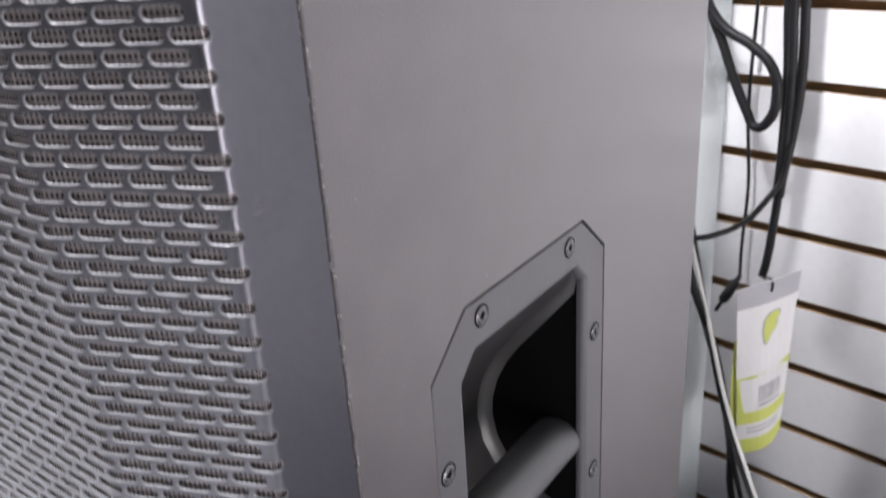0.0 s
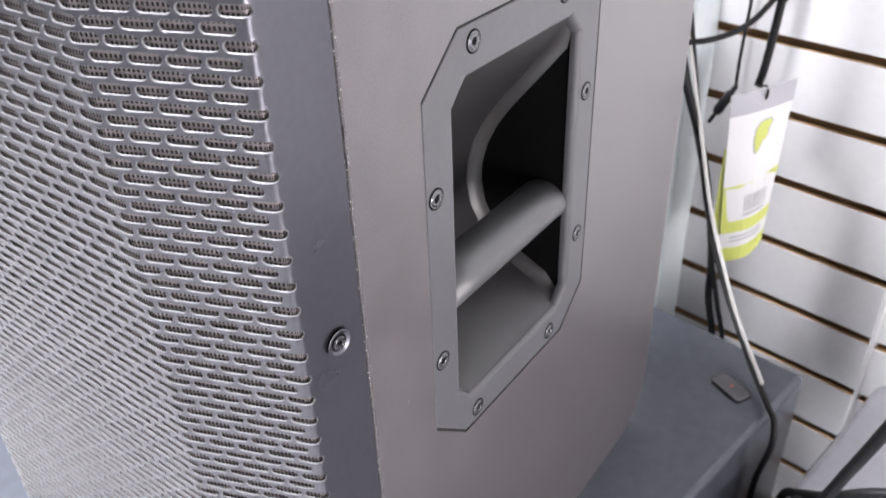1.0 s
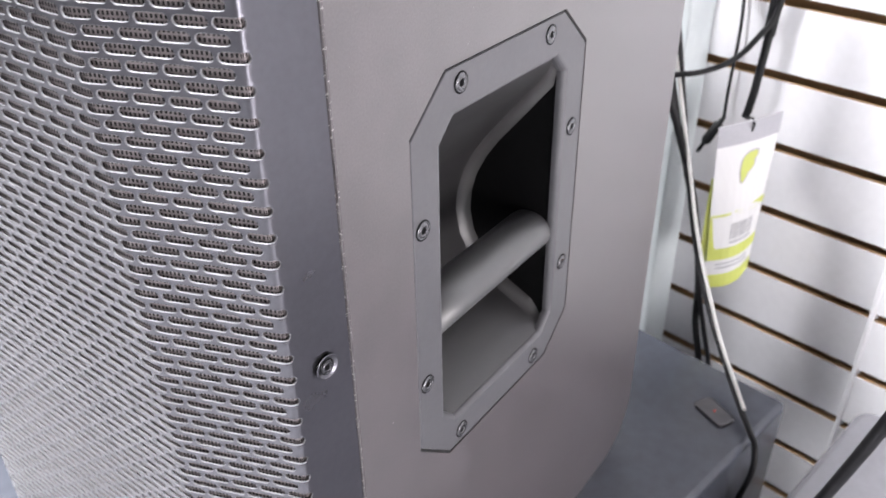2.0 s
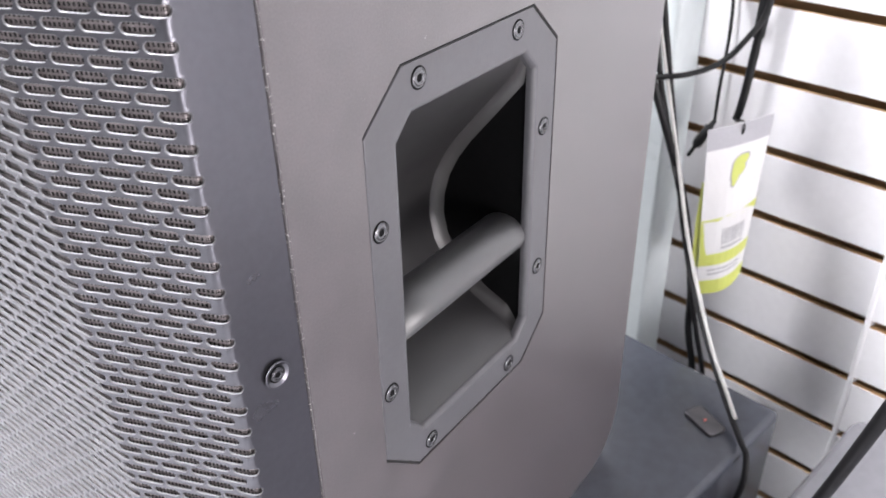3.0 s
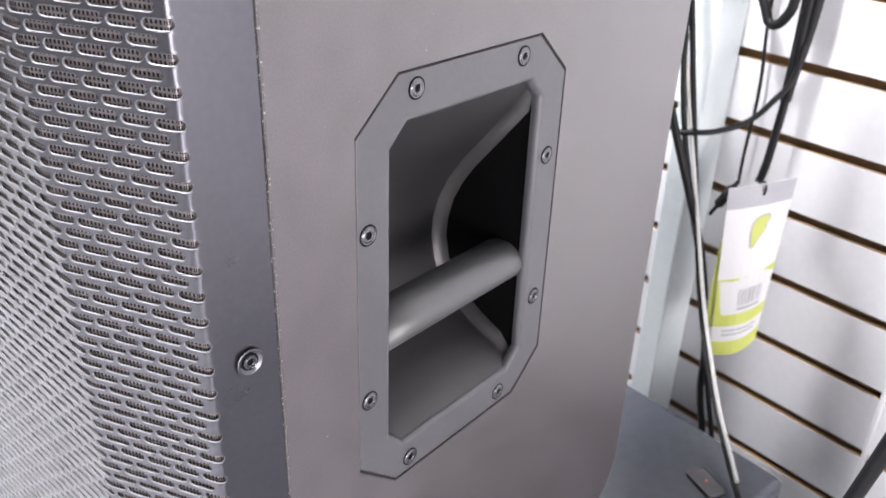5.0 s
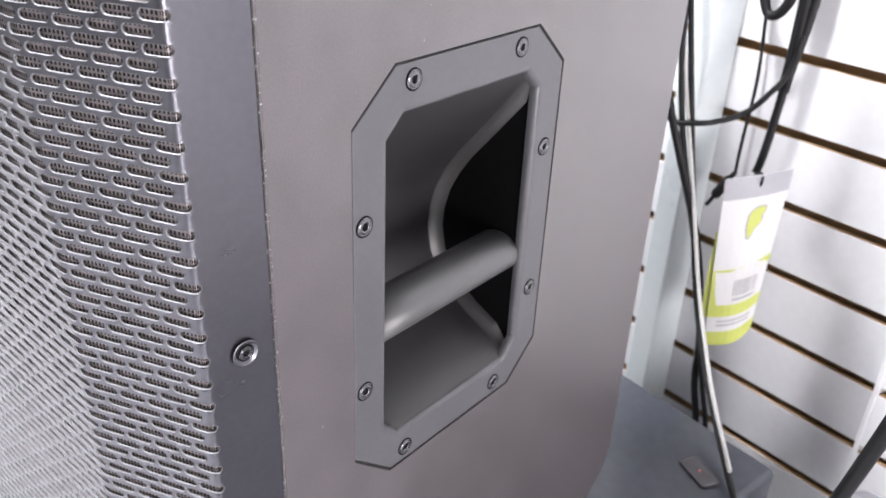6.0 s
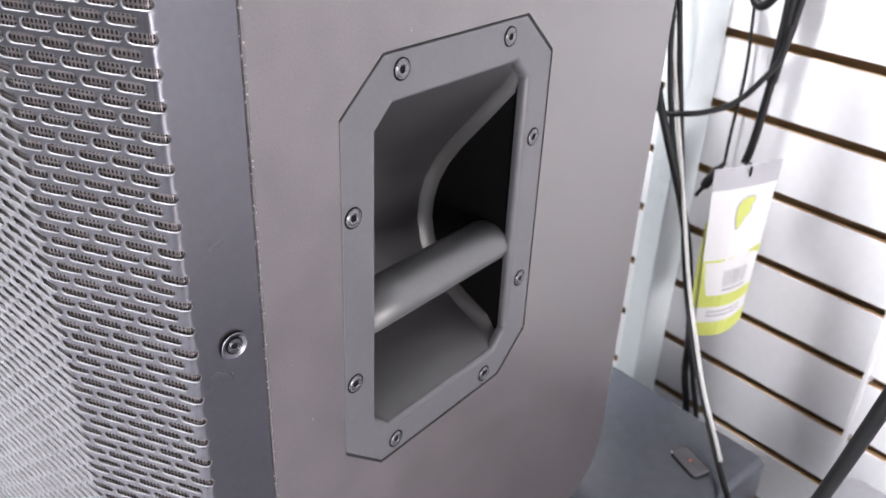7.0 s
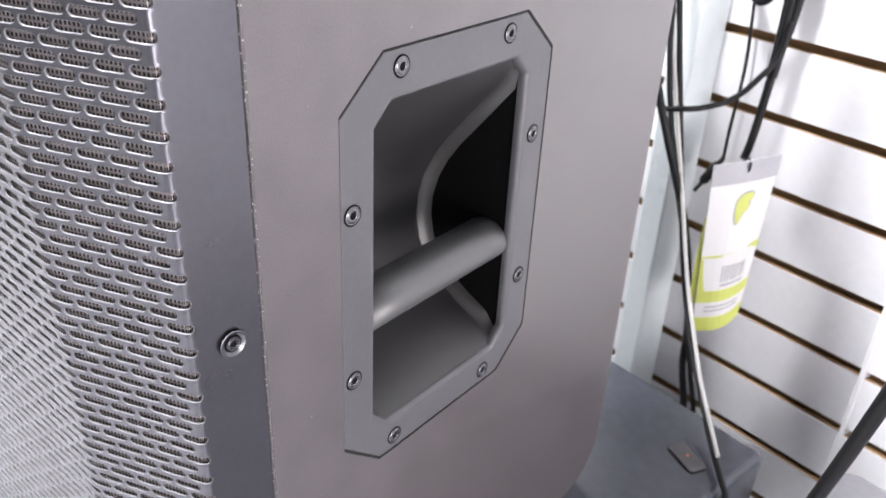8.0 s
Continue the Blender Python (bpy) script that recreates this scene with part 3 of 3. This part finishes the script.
tube("cable", R([(0.562, 0.255, 1.05), (0.556, 0.1982, 0.8151), (0.556, 0.1836, 0.7489), (0.556, 0.1723, 0.7009), (0.558, 0.1521, 0.6096), (0.55, 0.1239, 0.5247), (0.522, 0.0876, 0.4853), (0.49, 0.0488, 0.4602), (0.466, 0.0213, 0.4488), (0.443, -0.004, 0.4414), (0.424, -0.0247, 0.4376), (0.4145, -0.0363, 0.4322), (0.405, -0.0350, 0.36), (0.40, -0.037, 0.25), (0.395, -0.04, 0.01)]), 0.0030, RUBBER, None, "black cable falling over the subwoofer edge", "cable", CABLES)
tube("cable", R([(0.556, 0.245, 1.0), (0.55, 0.1987, 0.8053), (0.55, 0.1925, 0.7586), (0.552, 0.1805, 0.6992), (0.556, 0.1682, 0.6482), (0.564, 0.1532, 0.5891), (0.575, 0.139, 0.5327), (0.59, 0.128, 0.437), (0.60, 0.120, 0.385), (0.60, 0.104, 0.33), (0.60, 0.095, 0.02)]), 0.0030, RUBBER, None, "black cable running down behind the subwoofer", "cable", CABLES)
tube("cable", R([(0.53, 0.199, 0.76), (0.53, 0.182, 0.717), (0.535, 0.165, 0.672), (0.55, 0.158, 0.631), (0.57, 0.149, 0.575), (0.585, 0.139, 0.503), (0.595, 0.133, 0.437), (0.60, 0.132, 0.39), (0.60, 0.118, 0.33), (0.60, 0.112, 0.02)]), 0.0042, RUBBER, None, "black cable running down behind the subwoofer", "cable", CABLES)
# coil of thick cable: strands, loop and a branch to the post
for du, dn, top in ((-0.0065, 0.0, 1.2), (0.0, -0.006, 1.2), (0.0065, 0.0, 1.2)):
    tube("cable", R([(0.62 + dn, 0.118 + du * 1.4, top), (0.62 + dn, 0.1205 + du * 1.2, 0.93), (0.62 + dn, 0.1155 + du, 0.85), (0.62 + dn * 0.5, 0.1165 + du * 0.6, 0.79), (0.618, 0.118 + du * 0.25, 0.755)] + ([(0.618, 0.1205, 0.706), (0.618, 0.1245, 0.66), (0.616, 0.126, 0.648)] if du == 0 else [(0.619, 0.1195 + du * 0.2, 0.735)])), 0.0045 if du else 0.0042, RUBBER, None, "thick black cable strand of a hanging coil", "cable", CABLES)
tube("cable", R([(0.598, 0.232, 0.975), (0.6, 0.199, 0.921), (0.6, 0.178, 0.896), (0.6, 0.149, 0.881), (0.6, 0.128, 0.862), (0.6, 0.122, 0.839), (0.6, 0.127, 0.815), (0.6, 0.139, 0.806), (0.602, 0.150, 0.819), (0.605, 0.168, 0.85), (0.607, 0.182, 0.88), (0.608, 0.197, 0.91), (0.608, 0.212, 0.96), (0.61, 0.215, 1.1)]), 0.0047, RUBBER, None, "thick black cable bent in a hanging loop", "cable", CABLES)
tube("cable", R([(0.617, 0.112, 0.79), (0.613, 0.114, 0.757), (0.603, 0.122, 0.737), (0.59, 0.137, 0.714), (0.57, 0.152, 0.7045), (0.552, 0.167, 0.7015), (0.55, 0.192, 0.698), (0.55, 0.205, 0.71)]), 0.0030, RUBBER, None, "thin black cable branch curving across the wall", "cable", CABLES)
plug = thing("audio_plug", "small black plug hanging on a thin lead", "plug")
tube("lead", R([(0.64, 0.166, 1.1), (0.64, 0.166, 0.918), (0.64, 0.1665, 0.808), (0.64, 0.160, 0.732), (0.638, 0.1605, 0.661), (0.634, 0.158, 0.632)]), 0.0018, RUBBER, plug, "thin black lead")
pm = look(room(0.633, 0.1575, 0.633), room(0.62, 0.172, 0.598))
part("plug_body", lathe_bm([(0, 0.002), (0.0025, 0.001), (0.003, -0.006), (0.0052, -0.009), (0.0056, -0.03), (0.004, -0.034), (0.0022, -0.035), (0.0022, -0.046), (0, -0.048)], 18, m=pm), RUBBER, plug, "", True)
# heavy cable close to the aisle
tube("cable", [Vector(p) for p in ((0.24, -0.46, 1.16), (0.20, -0.30, 0.98), (0.176, -0.222, 0.80), (0.188, -0.212, 0.735), (0.218, -0.197, 0.645), (0.255, -0.180, 0.55), (0.295, -0.163, 0.462), (0.345, -0.148, 0.412), (0.385, -0.140, 0.36), (0.395, -0.128, 0.2), (0.39, -0.125, 0.01))], 0.0041, RUBBER, None, "heavy black cable hanging beside the grey case", "cable", CABLES)
tube("cable", [Vector(p) for p in ((0.52, -0.50, 0.405), (0.42, -0.36, 0.43), (0.33, -0.235, 0.485), (0.315, -0.200, 0.483), (0.318, -0.172, 0.458), (0.345, -0.150, 0.42), (0.380, -0.132, 0.37), (0.385, -0.125, 0.2), (0.38, -0.12, 0.01))], 0.0040, RUBBER, None, "heavy black cable lying over the grey case", "cable", CABLES)

# hanging tag: grey header, white card with lime bands, slightly curled
TA, TB = Vector((0.5705, 0.0255, 0)), Vector((0.6195, -0.0185, 0))
TU = (TB - TA).normalized()
TN = Vector((TU.y, -TU.x, 0))
if TN.x > 0:
    TN = -TN
TW = 0.0685
tag = thing("hang_tag", "white hanging product tag with lime bands and grey header", "tag")


def tag_at(s, v, out=0.0):
    """A place on the tag: s across from 0 to 1, v metres below its top."""
    z = 0.656 + 0.0105 * s + 0.005 * s * v / 0.196 - v
    left, right = 0.0165 * v / 0.196, TW + 0.001 * v / 0.196
    p = TA + TU * (left + (right - left) * s) + TN * (0.010 * math.sin(s * math.pi) * (0.2 + v / 0.196) - 0.006 * s * v / 0.196 + out)
    return Vector((p.x, p.y, z))


def tag_patch(name, s0, s1, v0, v1, out, mat, parent, label="", nx=8, ny=8, thick=0.0005):
    bm_ = bmesh.new()
    sides = []
    for o in (out + thick, out):
        sides.append([[bm_.verts.new(tag_at(s0 + (s1 - s0) * i / nx, v0 + (v1 - v0) * j / ny, o)) for i in range(nx + 1)] for j in range(ny + 1)])
    for g in sides:
        for j in range(ny):
            for i in range(nx):
                bm_.faces.new((g[j][i], g[j][i + 1], g[j + 1][i + 1], g[j + 1][i]))
    f, b = sides
    rim = [(j, 0) for j in range(ny + 1)] + [(ny, i) for i in range(1, nx + 1)] + [(j, nx) for j in range(ny - 1, -1, -1)] + [(0, i) for i in range(nx - 1, 0, -1)]
    for k in range(len(rim)):
        a, c = rim[k], rim[(k + 1) % len(rim)]
        bm_.faces.new((f[a[0]][a[1]], f[c[0]][c[1]], b[c[0]][c[1]], b[a[0]][a[1]]))
    return part(name, bm_, mat, parent, label)


def tag_shape(name, outline, out, mat, parent, label="", thick=0.0004):
    """A flat cut shape on the tag, from (across, down) pairs."""
    bm_ = bmesh.new()
    front = [bm_.verts.new(tag_at(a_, b_, out + thick)) for a_, b_ in outline]
    rear = [bm_.verts.new(tag_at(a_, b_, out)) for a_, b_ in outline]
    bm_.faces.new(front)
    bm_.faces.new(rear)
    for i in range(len(outline)):
        j = (i + 1) % len(outline)
        bm_.faces.new((front[i], front[j], rear[j], rear[i]))
    return part(name, bm_, mat, parent, label)


card = tag_patch("card", 0, 1, 0.0, 0.196, 0.0, CARD, tag, "white printed card")
head = tag_patch("header", 0, 1, 0.0, 0.0235, 0.0006, CARDGREY, tag, "grey plastic header")
tag_shape("band", [(0, 0.1035), (0.25, 0.1030), (0.5, 0.1020), (0.75, 0.1000), (1, 0.0975), (1, 0.1065), (0.75, 0.1065), (0.5, 0.1065), (0.25, 0.1060), (0, 0.1055)], 0.0006, LIME, card, "thin lime band", 0.0003)
tag_patch("band", 0, 1, 0.146, 0.160, 0.0006, LIME, card, "lime band", 8, 2, 0.0003)
tag_patch("band", 0, 1, 0.179, 0.196, 0.0006, LIME, card, "lime band", 8, 2, 0.0003)


tag_shape("edge_print", [(0.0, 0.105), (0.035, 0.107), (0.05, 0.116), (0.065, 0.13), (0.10, 0.143), (0.13, 0.147), (0.0, 0.147)], 0.0006, LIME, card, "lime wedge along the card's edge", 0.0003)
tag_shape("back_flap", [(0.03, 0.060), (0.03, 0.165), (-0.02, 0.162), (-0.075, 0.148), (-0.06, 0.115), (-0.03, 0.085), (0.0, 0.060)], -0.0040, LIME, tag, "lime folded back flap")
for v in (0.165, 0.170):
    tag_patch("print_bar", 0.15, 0.8, v, v + 0.002, 0.0007, INK, card, "", 4, 1, 0.0002)
r2 = random.Random(9)
s = 0.36
while s < 0.80:
    wd = r2.choice((0.012, 0.02, 0.03))
    tag_patch("print_bar", s, s + wd, 0.117, 0.136, 0.0007, INK, card, "", 1, 2, 0.0002)
    s += wd + r2.choice((0.02, 0.03))
tag_patch("print_bar", 0.36, 0.8, 0.139, 0.1415, 0.0007, INK, card, "", 4, 1, 0.0002)
# printed mark: a plain lime shape of a stem and two lobes with a grey outline
BLOBS = [(0.485, 0.053, 0.070, 0.0130), (0.53, 0.0425, 0.105, 0.0066), (0.60, 0.0410, 0.080, 0.0056), (0.54, 0.0520, 0.098, 0.0062), (0.465, 0.0635, 0.034, 0.0050)]
for grow_s, grow_v, out, mat in ((0.022, 0.0014, 0.0007, INK), (0.0, 0.0, 0.0010, LIME)):
    bm = bmesh.new()
    for k, (cs, cv, rs, rv) in enumerate(BLOBS):
        rim = []
        for q in range(18):
            a = 2 * math.pi * q / 18
            rim.append(bm.verts.new(tag_at(cs + (rs + grow_s) * math.cos(a), cv + (rv + grow_v) * math.sin(a) - 0.03 * (rs + grow_s) * math.cos(a), out + 0.00004 * k)))
        mid = bm.verts.new(tag_at(cs, cv, out + 0.00004 * k))
        for q in range(18):
            bm.faces.new((rim[q], rim[(q + 1) % 18], mid))
    part("printed_mark", bm, mat, card)
tube("tag_tie", [tag_at(0.52, 0.012, 0.001), tag_at(0.52, 0.004, 0.003), room(0.616, 0.126, 0.652), room(0.618, 0.1245, 0.66)], 0.0011, RUBBER, tag, "thin black tie")
